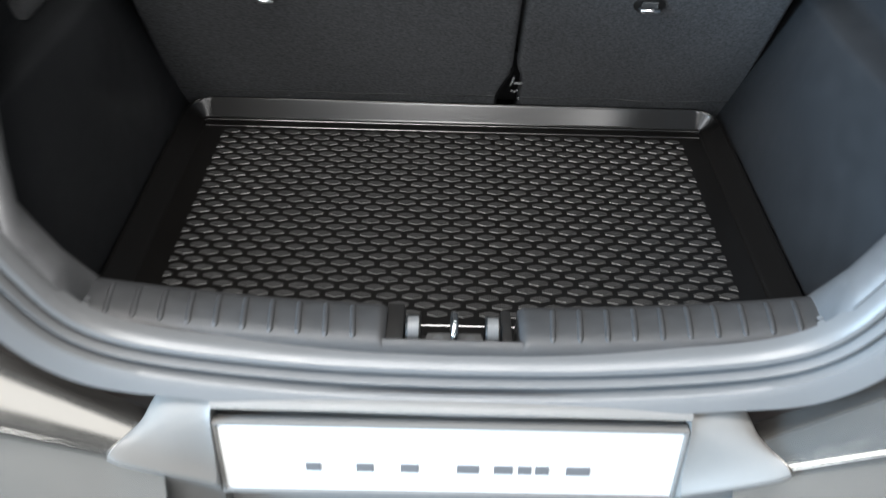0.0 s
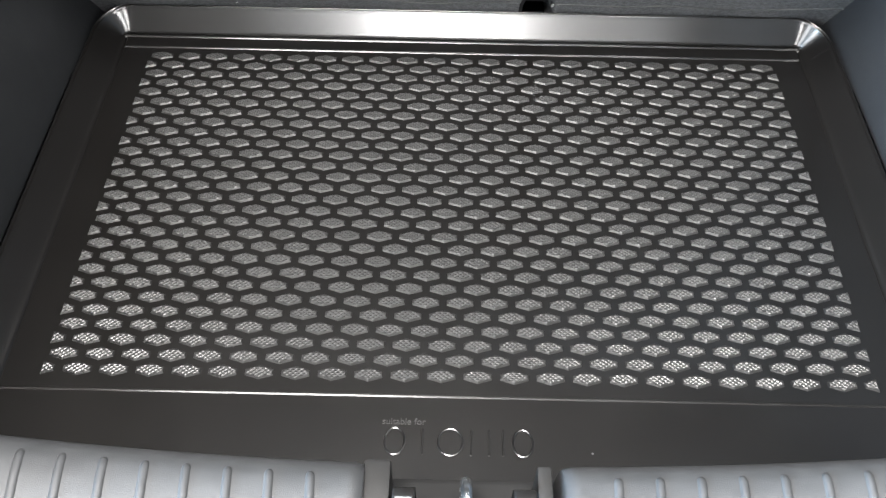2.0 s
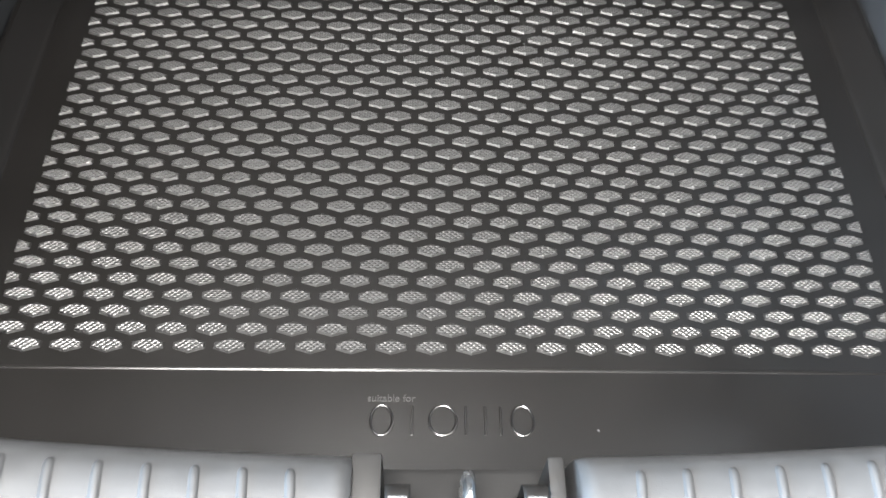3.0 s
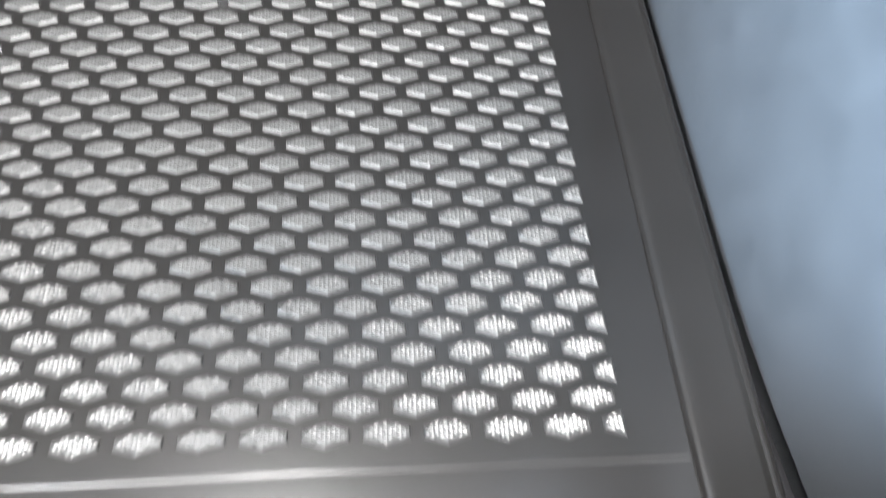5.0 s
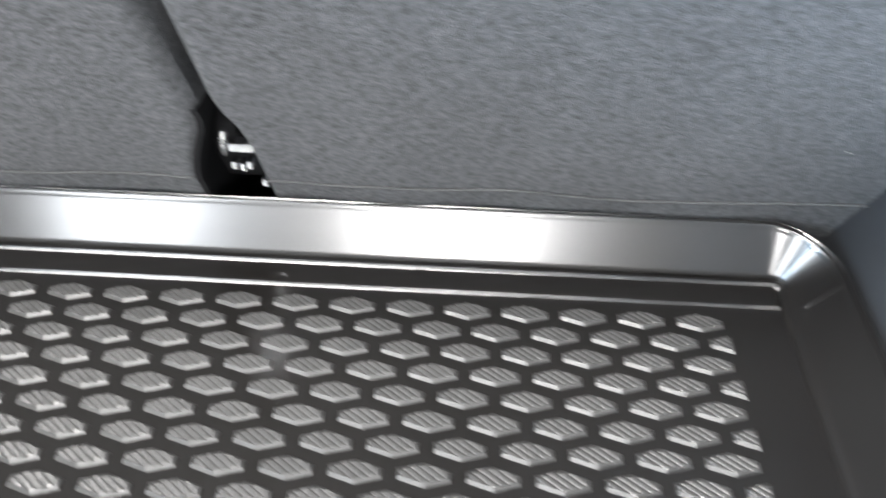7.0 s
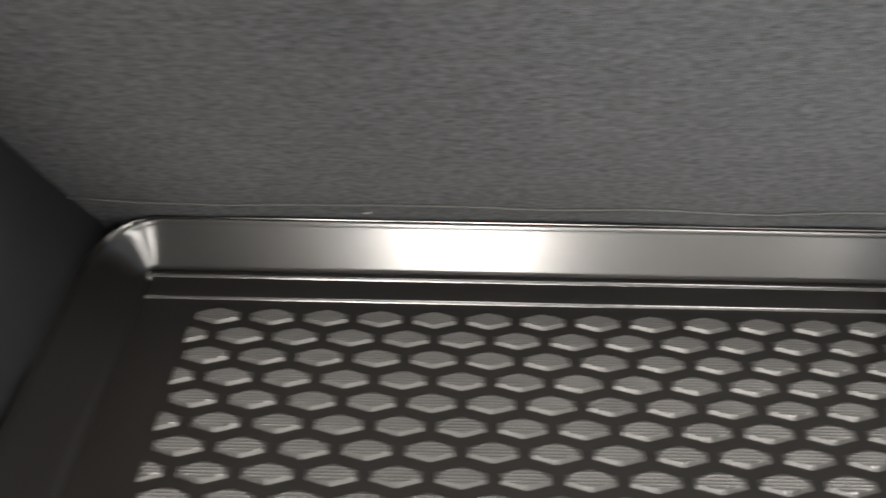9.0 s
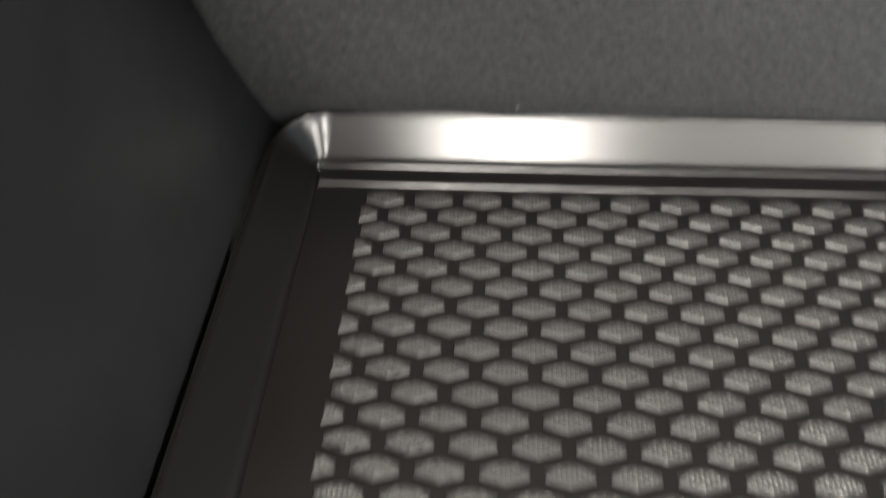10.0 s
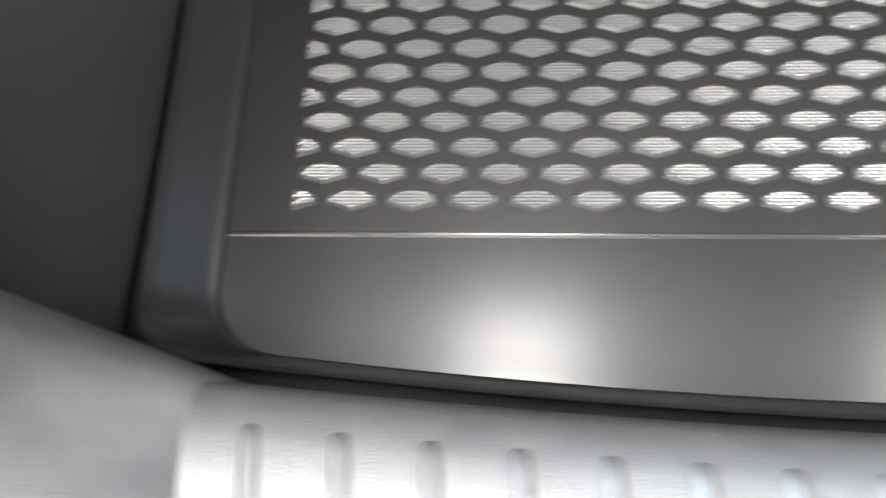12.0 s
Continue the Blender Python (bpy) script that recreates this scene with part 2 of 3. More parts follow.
def ring_strip(profile, pick=None):
    bm = bmesh.new()
    idx = [i for i in range(len(RING)) if pick is None or pick(RING[i])]
    loft(bm, [[ring_point(i, d, y) for d, y in profile] for i in idx])
    return bm


car_part("opening_frame", ring_strip([(-0.024, -0.2925), (-0.020, -0.2905), (-0.014, -0.2875), (-0.0085, -0.2845), (-0.0068, -0.2820), (-0.0060, -0.2775), (-0.0054, -0.268), (-0.0046, -0.205)]), M_FRAME, "pale grey painted rim of the boot opening")
car_part("weatherstrip", ring_strip([(0.0020, -0.205), (0.0028, -0.24), (0.0026, -0.270), (0.0042, -0.2755), (0.0066, -0.2755), (0.0082, -0.271), (0.0088, -0.244), (0.0122, -0.244), (0.0126, -0.260), (0.0140, -0.2655), (0.0175, -0.2685), (0.023, -0.267), (0.027, -0.261), (0.0285, -0.253), (0.027, -0.240)]), M_FRAME, "grey rubber seal round the boot opening")
# black strip closes the gap, its shade put into the colour
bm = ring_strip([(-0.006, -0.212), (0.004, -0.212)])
car_part("seal_gap_shade", bm, M_DARK, "black strip for the shade in the gap beside the seal")
# side panels
def side_x(y, z, s):
    x = 0.5262 + 0.10 * z + 0.05 * max(0, z - 0.1) ** 1.3
    x += (0.012 if s > 0 else 0.004) * math.exp(-((y + 0.12) / 0.12) ** 2)
    step = 1 / (1 + math.exp((y - 0.433) / 0.0015))
    if z < 0.017:
        x += (0.016 if s > 0 else 0.006) * step
    x -= 0.012 * math.exp(-((y - 0.26) / 0.11) ** 2 - ((z - 0.27) / 0.08) ** 2)
    x += 0.055 * (1 / (1 + math.exp(-(z - 0.337) / 0.0035)))
    return x


for s in (-1, 1):
    bm = bmesh.new()
    ys = [-0.16 + 0.86 * i / 120 for i in range(121)]
    zs = [-0.06, -0.03, 0.0, 0.0165, 0.0172, 0.0195, 0.025, 0.035, 0.05, 0.07] + [0.09 + 0.03 * i for i in range(8)] + [0.318 + 0.004 * i for i in range(10)] + [0.36 + 0.04 * i for i in range(13)]
    loft(bm, [[(s * side_x(y, z, s), y, z) for z in zs] for y in ys])
    panel = car_part("side_panel", bm, M_PANEL, "charcoal moulded plastic panel beside the load floor")
    # two dark plates painted as shaded holes at the panel's foot, a narrow bridge between
    for a, b, top_a, top_b in ((0.5275, 0.4875, 0.0112, 0.0130), (0.4830, 0.4595, 0.0146, 0.0122)):
        bm = bmesh.new()
        rows = []
        for k in range(7):
            y, top = a + (b - a) * k / 6, top_a + (top_b - top_a) * k / 6 - 0.0018 * abs(k / 3 - 1) ** 5
            rows.append([(s * (side_x(y, z, s) + d), y, z) for z, d in ((-0.004, 0.002), (-0.004, -0.0008), (top - 0.001, -0.0008), (top, -0.0002), (top, 0.002))])
        loft(bm, rows, closed=True, cap=True)
        car_part("hole_shade", bm, M_DARK, "dark plate standing in for a shaded hole", panel)

# pale block, placed and sized to fit the camera's view
bm = bmesh.new()
box(bm, -0.634, -0.604, 0.205, 0.285, 0.346, 0.372, 0.005)
car_part("ledge_block", bm, M_JAMB_LIT, "pale grey block on the side panel's ledge")

# carpet under the liner and shell
bm = bmesh.new()
box(bm, -0.62, 0.62, -0.15, 0.75, -0.05, -0.022)
car_part("load_floor", bm, M_BLACK, "black carpeted load floor", smooth=False)
bm = bmesh.new()
loft(bm, [[(x, y, 0.865 - 0.05 * (x / 0.6) ** 4 + 0.02 * math.sin(max(0, min(1, (y - 0.26) / 1.6)) * math.pi)) for x in [-0.625 + 0.05 * i for i in range(26)]] for y in [0.26, 0.28, 0.4, 0.6, 1.0, 1.5, 2.0]])
car_part("roof_lining", bm, M_LINING, "grey cloth roof lining over the boot")
for s in (-1, 1):
    bm = bmesh.new()
    loft(bm, [[(s * x, y + max(0.0, z - 0.32) * 0.95 * (1 if y < 0.1 else 0), z) for z, x in ((-0.62, 0.80), (-0.2, 0.83), (0.15, 0.82), (0.32, 0.79), (0.6, 0.70), (0.9, 0.60))] for y in (-0.24, 0.05, 0.6, 1.2, 2.0)])
    car_part("body_side", bm, M_PAINT, "pale silver painted body side")
    # filler between the opening's rim and the body side; reflected brown put into its colour
bm = ring_strip([(-0.02, -0.276), (-0.03, -0.272), (-0.06, -0.262), (-0.12, -0.245)], lambda p: abs(p.x) > 0.28 and p.y < 0.36)
car_part("shut_gap_strip", bm, M_SHUT_GAP, "dark filler strip beside the opening, brown reflection in its colour")

# pillars beside the upper opening, roof and the plain front end of the shell
BODY = [(-0.62, 0.80), (-0.2, 0.83), (0.15, 0.82), (0.32, 0.79), (0.6, 0.70), (0.9, 0.60)]


def body_x(z):
    for (a, p), (b, q) in zip(BODY, BODY[1:]):
        if a <= z <= b:
            return p + (q - p) * (z - a) / (b - a)
    return BODY[-1][1]


for s in (-1, 1):
    rows = []
    for i in range(len(RING)):
        p = RING[i]
        if p.x > 0.4 and 0.33 < p.y < 0.84:
            a = ring_point(i, -0.024, -0.2920)
            b = Vector((body_x(a.z), -0.24 + max(0.0, a.z - 0.32) * 0.95, a.z))
            mid = (a + b) / 2 + Vector((0.012, -0.018, 0))
            rows.append([(s * q.x, q.y, q.z) for q in (a, a * 0.75 + mid * 0.25, mid, b * 0.75 + mid * 0.25, b)])
    bm = bmesh.new()
    loft(bm, rows)
    car_part("rear_pillar", bm, M_PAINT, "pale silver painted rear pillar")
bm = bmesh.new()
loft(bm, [[(x, y, 0.905 + 0.03 * math.cos(x / 0.6 * math.pi / 2)) for x in [-0.6 + 0.06 * i for i in range(21)]] for y in (0.30, 0.5, 1.0, 1.5, 2.0)])
car_part("roof", bm, M_PAINT, "pale silver painted roof")
bm = bmesh.new()
slab(bm, [(-0.80, 2.0), (0.80, 2.0), (0.80, 2.03), (-0.80, 2.03)], -0.62, 0.86)
car_part("bulkhead", bm, M_BLACK, "black plain bulkhead at the cabin's front", smooth=False)

# bumper: painted cover at either side of the plate, joined below it
bumper = None
for s in (-1, 1):
    bm = bmesh.new()
    rows = []
    for i in range(41):
        ax = 0.325 + 0.515 * i / 40
        edge = 0.084 + 0.66 * (ax - 0.357) - 0.25 * max(0, ax - 0.5)
        wrap = 0.20 * max(0, (ax - 0.55) / 0.29) ** 2
        d = 0.033 + 0.17 * max(0.0, ax - 0.375)
        ys, zs = -0.2925 - d, edge - 0.58 * d
        prof = [(-0.262, edge - 0.006), (-0.284, edge - 0.003), (-0.2885, edge - 0.0006), (-0.291, edge), (-0.2935, edge - 0.0010), (-0.2925 - 0.3 * d, edge - 0.155 * d), (-0.2925 - 0.7 * d, edge - 0.38 * d), (ys + 0.003, zs + 0.0017), (ys, zs), (ys - 0.0025, zs - 0.0035), (ys - 0.005, zs - 0.012), (ys - 0.012, zs - 0.04), (ys - 0.026, zs - 0.11), (ys - 0.036, zs - 0.22), (ys - 0.022, zs - 0.40), (ys + 0.02, zs - 0.54)]
        rows.append([(s * ax, y + wrap, z) for y, z in prof])
    loft(bm, rows)
    car_part("bumper_wing", bm, M_PAINT, "pale silver painted bumper cover")
bm = bmesh.new()
loft(bm, [[(x, y, z) for y, z in ((-0.386, -0.12), (-0.40, -0.22), (-0.38, -0.38), (-0.33, -0.50))] for x in [-0.325 + 0.65 * i / 20 for i in range(21)]])
car_part("bumper_skirt", bm, M_BUMPER, "grey plastic lower bumper")


# grey plastic housing round the plate
def along(points, u):
    """The place at share u of a line of points."""
    at = u * (len(points) - 1)
    i = min(int(at), len(points) - 2)
    return Vector(points[i]).lerp(Vector(points[i + 1]), at - i)


PLATE_Y, PLATE_TOP = -0.3035, 0.1035
C_TOP = [(0.2685, -0.266, 0.129), (0.295, -0.266, 0.129), (0.323, -0.268, 0.128)]
C_OUTER = smooth_path([(0.323, -0.268, 0.128), (0.337, -0.281, 0.114), (0.344, -0.298, 0.101), (0.357, -0.315, 0.0945), (0.369, -0.331, 0.0925), (0.3745, -0.339, 0.087)])
C_INNER = smooth_path([(0.2685, -0.266, 0.129), (0.2685, -0.297, 0.121), (0.2685, -0.3075, 0.100), (0.2685, -0.313, 0.045), (0.2685, -0.325, 0.026)])
C_RIDGE = smooth_path([(0.2685, -0.325, 0.026), (0.288, -0.329, 0.038), (0.316, -0.335, 0.055), (0.345, -0.339, 0.071), (0.365, -0.341, 0.082), (0.3745, -0.339, 0.087)])
for s in (-1, 1):
    bm = bmesh.new()
    rows = []
    for j in range(17):
        v = j / 16
        row = [Vector((0.2685, -0.282, along(C_INNER, v).z - 0.002))]
        for k in range(17):
            u = k / 16
            p = along(C_TOP, u) * (1 - v) + along(C_RIDGE, u) * v + along(C_INNER, v) * (1 - u) + along(C_OUTER, v) * u
            p -= Vector(C_TOP[0]) * (1 - u) * (1 - v) + Vector(C_TOP[-1]) * u * (1 - v) + Vector(C_RIDGE[0]) * (1 - u) * v + Vector(C_RIDGE[-1]) * u * v
            row.append(p)
        row.append(row[-1] + Vector((0.0025, 0.004, -0.003)))
        row.append(row[-1] + Vector((0.002, 0.012, -0.012)))
        row.append(row[-1] + Vector((0.0, 0.03, -0.05)))
        rows.append(row)
    rim = rows[-1]
    for dy, dz, dx in ((-0.0012, -0.0035, 0.0008), (-0.0006, -0.007, 0.002), (0.010, -0.020, 0.005), (0.020, -0.05, 0.008), (0.026, -0.12, 0.008), (0.026, -0.20, 0.0)):
        rows.append([p + Vector((dx * k / (len(rim) - 1), dy, dz)) for k, p in enumerate(rim)])
    loft(bm, [[(s * p.x, p.y, p.z) for p in row] for row in rows])
    car_part("plate_cheek", bm, M_BUMPER, "grey moulded plastic beside the number plate")
bm = bmesh.new()
rows = []
for i in range(25):
    x = -0.269 + 0.538 * i / 24
    rows.append([(x, y, z) for y, z in ((-0.262, 0.130), (-0.276, 0.129), (-0.288, 0.1275), (-0.2955, 0.1255), (-0.2985, 0.1225), (-0.2965, 0.1195), (-0.290, 0.1185), (-0.276, 0.117), (-0.274, 0.104), (-0.280, -0.06), (-0.30, -0.10), (-0.38, -0.12), (-0.385, -0.3))])
loft(bm, rows)
car_part("plate_recess", bm, M_BUMPER, "grey moulded plastic recess behind the number plate")


# sill trim in two ribbed lengths with a latch recess between them
def crest(x):
    return 0.180 + 0.018 * (abs(x) / 0.42) ** 2


TRIM = [(-0.236, -0.060), (-0.2475, -0.030), (-0.2490, -0.016), (-0.2455, -0.008), (-0.238, -0.0025), (-0.226, 0.0), (-0.2065, 0.0015), (-0.193, 0.0008), (-0.1835, -0.002), (-0.176, -0.0075), (-0.1715, -0.016), (-0.166, -0.040), (-0.158, -0.09), (-0.148, -0.17), (-0.140, -0.21)]
NOTCH = 0.0765
TRIM_END = 0.420


def front_bow(x):
    return 0.016 * (abs(x) / 0.43) ** 2


for s in (-1, 1):
    bm = bmesh.new()
    rows = []
    for k in range(30):
        x = NOTCH + (TRIM_END - NOTCH) * (k / 29) ** 1.9
        ease = 0.006 * max(0, 1 - (x - NOTCH) / 0.010) ** 2.4
        rows.append([(s * x, y + front_bow(x) * (1 if y < -0.16 else 0.8), crest(x) + z - ease * min(1, max(0, (y + 0.246) / 0.008))) for y, z in TRIM])
    loft(bm, rows, cap=True)
    trim = car_part("sill_trim", bm, M_SILL, "grey ribbed plastic sill trim")
    for k in range(10):
        x = 0.1145 + 0.0311 * k
        bm = bmesh.new()
        rows = []
        for i in range(15):
            v = (1 - math.cos(math.pi * i / 14)) / 2
            y = -0.2395 + (-0.1865 + 0.2395) * v
            a, b = next((p, q) for p, q in zip(TRIM[2:], TRIM[3:]) if p[0] <= y <= q[0])
            z = a[1] + (b[1] - a[1]) * (y - a[0]) / (b[0] - a[0])
            w = 0.0040 * math.sqrt(max(0.05, 1 - abs(2 * v - 1) ** 16))
            h = 0.0022 * math.sqrt(max(0.0, 1 - abs(2 * v - 1) ** 16))
            yy, zz = y + front_bow(x), crest(x) + z
            lean = 0.004 * (0.5 - v)
            rows.append([(s * (x - lean + w * c), yy, zz - 0.0008 + (h + 0.0008) * d) for c, d in ((-1, 0), (-0.85, 0.42), (-0.55, 0.82), (0, 1.0), (0.55, 0.82), (0.85, 0.42), (1, 0))])
        loft(bm, rows, cap=True)
        bmesh.ops.transform(bm, matrix=UP, verts=bm.verts)
        part("rib", bm, M_SILL, trim)
# jamb trim: carries on from the sill trim's end, round the corner and up beside the opening
JAMB = [(0.020, -0.236), (0.028, -0.2475), (0.032, -0.249), (0.035, -0.2455), (0.0365, -0.238), (0.036, -0.226), (0.031, -0.208), (0.022, -0.192), (0.010, -0.176), (-0.005, -0.160), (-0.022, -0.145), (-0.045, -0.128), (-0.068, -0.113), (-0.088, -0.102), (-0.125, -0.096)]
for s in (-1, 1):
    rows = [[(s * (TRIM_END - 0.002), y + front_bow(TRIM_END) * (1 if y < -0.16 else 0.8), crest(TRIM_END) + z - 0.0016) for y, z in TRIM]]
    for i in range(len(RING)):
        p = RING[i]
        if p.x > 0.447 and p.y < 0.84:
            row = [ring_point(i, d, y) for d, y in JAMB]
            rows.append([(s * q.x, q.y, q.z) for q in row])
    bm = bmesh.new()
    loft(bm, rows)
    car_part("jamb_trim", bm, M_JAMB_LIT, "grey plastic trim beside the boot opening", angle=60)
bm = bmesh.new()
rows = []
for i in range(9):
    x = -NOTCH - 0.004 + (2 * NOTCH + 0.008) * i / 8
    rows.append([(x, y, z) for y, z in ((-0.2335, 0.170), (-0.2325, 0.160), (-0.230, 0.112), (-0.165, 0.110), (-0.160, 0.108), (-0.157, 0.088), (-0.148, 0.0), (-0.140, -0.03))])
loft(bm, rows)
recess = car_part("latch_recess", bm, M_DARK, "black recess for the boot latch in the sill")
# the recess's dark inner ends, beside the guide blocks
for x0, x1, top in ((-0.0775, -0.0565, 0.1705), (0.0570, 0.0690, 0.1640)):
    bm = bmesh.new()
    box(bm, x0, x1, -0.2322, -0.1700, 0.109, top, 0.003)
    car_part("recess_end", bm, M_DARK, parent=recess)

bm = bmesh.new()
loft(bm, [[(-NOTCH - 0.003 + (2 * NOTCH + 0.006) * i / 12, y, z) for y, z in ((-0.2360, 0.120), (-0.2474, 0.150), (-0.2489, 0.1638), (-0.2454, 0.1718), (-0.2405, 0.1757), (-0.2372, 0.1767), (-0.2348, 0.1752), (-0.2338, 0.170), (-0.2330, 0.120))] for i in range(13)])
car_part("sill_lip", bm, M_SILL, "grey plastic lip in front of the latch recess")

# striker, its base plate and two guide blocks
bm = bmesh.new()
tube(bm, [(0.002, -0.226, 0.112), (0.002, -0.224, 0.155), (0.002, -0.219, 0.168), (0.002, -0.209, 0.175), (0.002, -0.196, 0.176), (0.002, -0.187, 0.170), (0.002, -0.183, 0.156), (0.002, -0.182, 0.112)], 0.0046)
striker = car_part("striker", bm, M_CHROME, "bright steel latch loop")
bm = bmesh.new()
loft(bm, [[(0.002 - w, y, z), (0.002 + w, y, z)] for w, y, z in ((0.030, -0.202, 0.112), (0.030, -0.202, 0.153), (0.031, -0.2032, 0.155), (0.036, -0.224, 0.155), (0.036, -0.2305, 0.153), (0.036, -0.2305, 0.112))], cap=False)
car_part("striker_plate", bm, M_STEEL, "steel base plate with bolts", striker)
for x in (-0.0165, 0.0205):
    bm = bmesh.new()
    bmesh.ops.create_cone(bm, cap_ends=True, segments=6, radius1=0.0065, radius2=0.006, depth=0.007, matrix=Matrix.Translation((x, -0.219, 0.1585)))
    car_part("bolt", bm, M_WORN, parent=striker, smooth=False)
for x in (-0.0455, 0.0460):
    bm = bmesh.new()
    rows = []
    for y, z in ((-0.2285, 0.112), (-0.2275, 0.160), (-0.223, 0.173), (-0.213, 0.1800), (-0.204, 0.1810), (-0.197, 0.178), (-0.192, 0.170), (-0.189, 0.112)):
        rows.append([(x - 0.0085, y, z - 0.001), (x - 0.007, y - 0.0004, z + 0.0008), (x + 0.007, y - 0.0004, z + 0.0008), (x + 0.0085, y, z - 0.001)])
    loft(bm, rows, cap=True)
    guide = car_part("guide_block", bm, M_DARK, "black guide block with a worn steel face")
    bm = bmesh.new()
    rows = []
    for y, z in ((-0.2293, 0.114), (-0.2283, 0.160), (-0.2238, 0.1735), (-0.2135, 0.1813), (-0.2045, 0.1822)):
        rows.append([(x - 0.0062, y - 0.0002, z + 0.0004), (x + 0.0062, y - 0.0002, z + 0.0004), (x + 0.0062, y + 0.002, z - 0.002), (x - 0.0062, y + 0.002, z - 0.002)])
    loft(bm, rows, closed=True, cap=True)
    car_part("face_plate", bm, M_WORN, "worn steel face", guide)

# ---------------------------------------------------------------- number plate
plate = thing("number_plate", "white number plate in a grey plastic holder on the bumper", "number plate", (0, PLATE_Y, PLATE_TOP - 0.055))
TILT = Matrix.Rotation(radians(-0.6), 4, "Y") @ Matrix.Rotation(radians(-4), 4, "X")
bm = bmesh.new()
box(bm, -0.263, 0.263, -0.0008, 0.0012, -0.053, 0.053, 0.0006, TILT)
part("plate", bm, M_PLATE, plate, "plain white plate")
for x0, x1, z0, z1 in ((-0.268, 0.268, 0.0535, 0.0565), (-0.268, 0.268, -0.0585, -0.0535), (-0.268, -0.2635, -0.0535, 0.0535), (0.2635, 0.268, -0.0535, 0.0535)):
    bm = bmesh.new()
    box(bm, x0, x1, -0.004, 0.010, z0, z1, 0.0012, TILT)
    part("holder_rail", bm, M_BUMPER, plate, "grey plastic holder rail")
for cx, w in ((-0.158, 0.018), (-0.098, 0.020), (-0.046, 0.021), (0.022, 0.026), (0.063, 0.022), (0.088, 0.016), (0.108, 0.016), (0.150, 0.028)):
    bm = bmesh.new()
    box(bm, cx - w / 2, cx + w / 2, -0.0022, -0.0006, -0.020, -0.006, 0, TILT)
    part("print_bar", bm, M_BAR, plate, "grey printed bar", smooth=False)


# ---------------------------------------------------------------- seat backs
LEAN = 0.56
SEAT_Y = 0.604


def rear_seat(x0, x1, label, notch=False):
    ob = thing("rear_seat", label, "car seat", ((x0 + x1) / 2, SEAT_Y, -0.02), "rear seats")
    cx = (x0 + x1) / 2
    bm = bmesh.new()
    rows = []
    heights = [-0.0, 0.015, 0.03, 0.045, 0.06, 0.072, 0.085, 0.103, 0.12, 0.138, 0.155, 0.167, 0.18, 0.24, 0.34, 0.45, 0.53, 0.555, 0.565]
    nx = 120
    hw = (x1 - x0) / 2
    for z in heights:
        row = []
        for i in range(nx + 1):
            u = -1 + 2 * i / nx
            edge = 0.009 * max(0, (abs(u) * hw - (hw - 0.009)) / 0.009) ** 2
            puff = 0.004 * noise.noise((u * 3 + cx * 9, z * 6, 0))
            lip = 0.012 * max(0, (0.03 - z) / 0.03) ** 2 + 0.03 * max(0, (z - 0.53) / 0.035) ** 2
            cut = 0.0
            side = 0.0 if notch or z > 0.16 else 0.011 * min(1.0, (0.16 - z) / 0.03)
            if notch and z < 0.142:
                cut = 0.024 * (1 - max(0.0, (z - 0.072) / 0.070) ** 1.4)
            row.append((u * hw - cut * max(0.0, (u - 0.8) / 0.2) + side * max(0.0, (-u - 0.8) / 0.2), -LEAN * z + edge + puff + lip, z))
        back = [(hw - cut, -LEAN * z + 0.11, z), (-hw + side, -LEAN * z + 0.11, z)]
        rows.append(row + back)
    loft(bm, rows, closed=True, cap=True)
    part("backing", bm, M_FELT, ob, "grey felt backing")
    bm = bmesh.new()
    lo, hi = (-hw, hw - 0.027) if notch else (-hw + 0.014, hw)
    pts = [(lo + (hi - lo) * i / 60, -LEAN * 0.076 - 0.0012, 0.076 + 0.007 * noise.noise((cx * 7 + i * 0.09, 3.1, 0))) for i in range(61)]
    pts = [(x, -LEAN * z - 0.0016 + 0.004 * noise.noise(((x / hw) * 3 + cx * 9, z * 6, 0)), z) for x, y, z in pts]
    tube(bm, pts, 0.0013, 6, 0.6)
    part("seam", bm, M_WELT, ob, "pale stitched seam")
    return ob


GAP_X = 0.120
wide_seat = rear_seat(-0.545, 0.1065, "wide grey felt seat back behind the liner", True)
rear_seat(0.1150, 0.545, "narrow grey felt seat back behind the liner")


def seat_place(x, z, out=0.0):
    return (x, SEAT_Y - LEAN * (z + 0.02) - out, z)


# hinge in the gap between the seat backs
hinge = new("hinge")
hinge.empty_display_size = 0.02
hinge.parent = wide_seat
hinge.location = Vector(seat_place(GAP_X, 0.03)) - wide_seat.location
tagged(hinge, "black hinge with bright steel bolts")
LEANING = Matrix.Rotation(math.atan(LEAN), 4, "X")


def hinge_place(x, y, z):
    return Vector((x, y, z)) - Vector(seat_place(GAP_X, 0.03))


# black pocket: a back wall and a sloping cheek cover the felt inside it
bm = bmesh.new()
box(bm, -0.040, 0.012, 0.030, 0.036, -0.03, 0.13, 0.002, LEANING)
rows = []
for i in range(14):
    z = 0.160 * i / 13
    cut = 0.024 * (1 - max(0.0, (min(z, 0.142) - 0.072) / 0.070) ** 1.4)
    rows.append([hinge_place(0.1080 - cut + dx, SEAT_Y - LEAN * z + dy, z - 0.02) for dx, dy in ((-0.0045, 0.0005), (-0.0035, -0.0016), (0.0, -0.0005), (0.0006, 0.006), (0.0006, 0.07))])
loft(bm, rows)
part("bracket", bm, M_BLACK, hinge, "black sheets lining the pocket")
bm = bmesh.new()
p = hinge_place(0.1217, 0.5446, 0.0957)
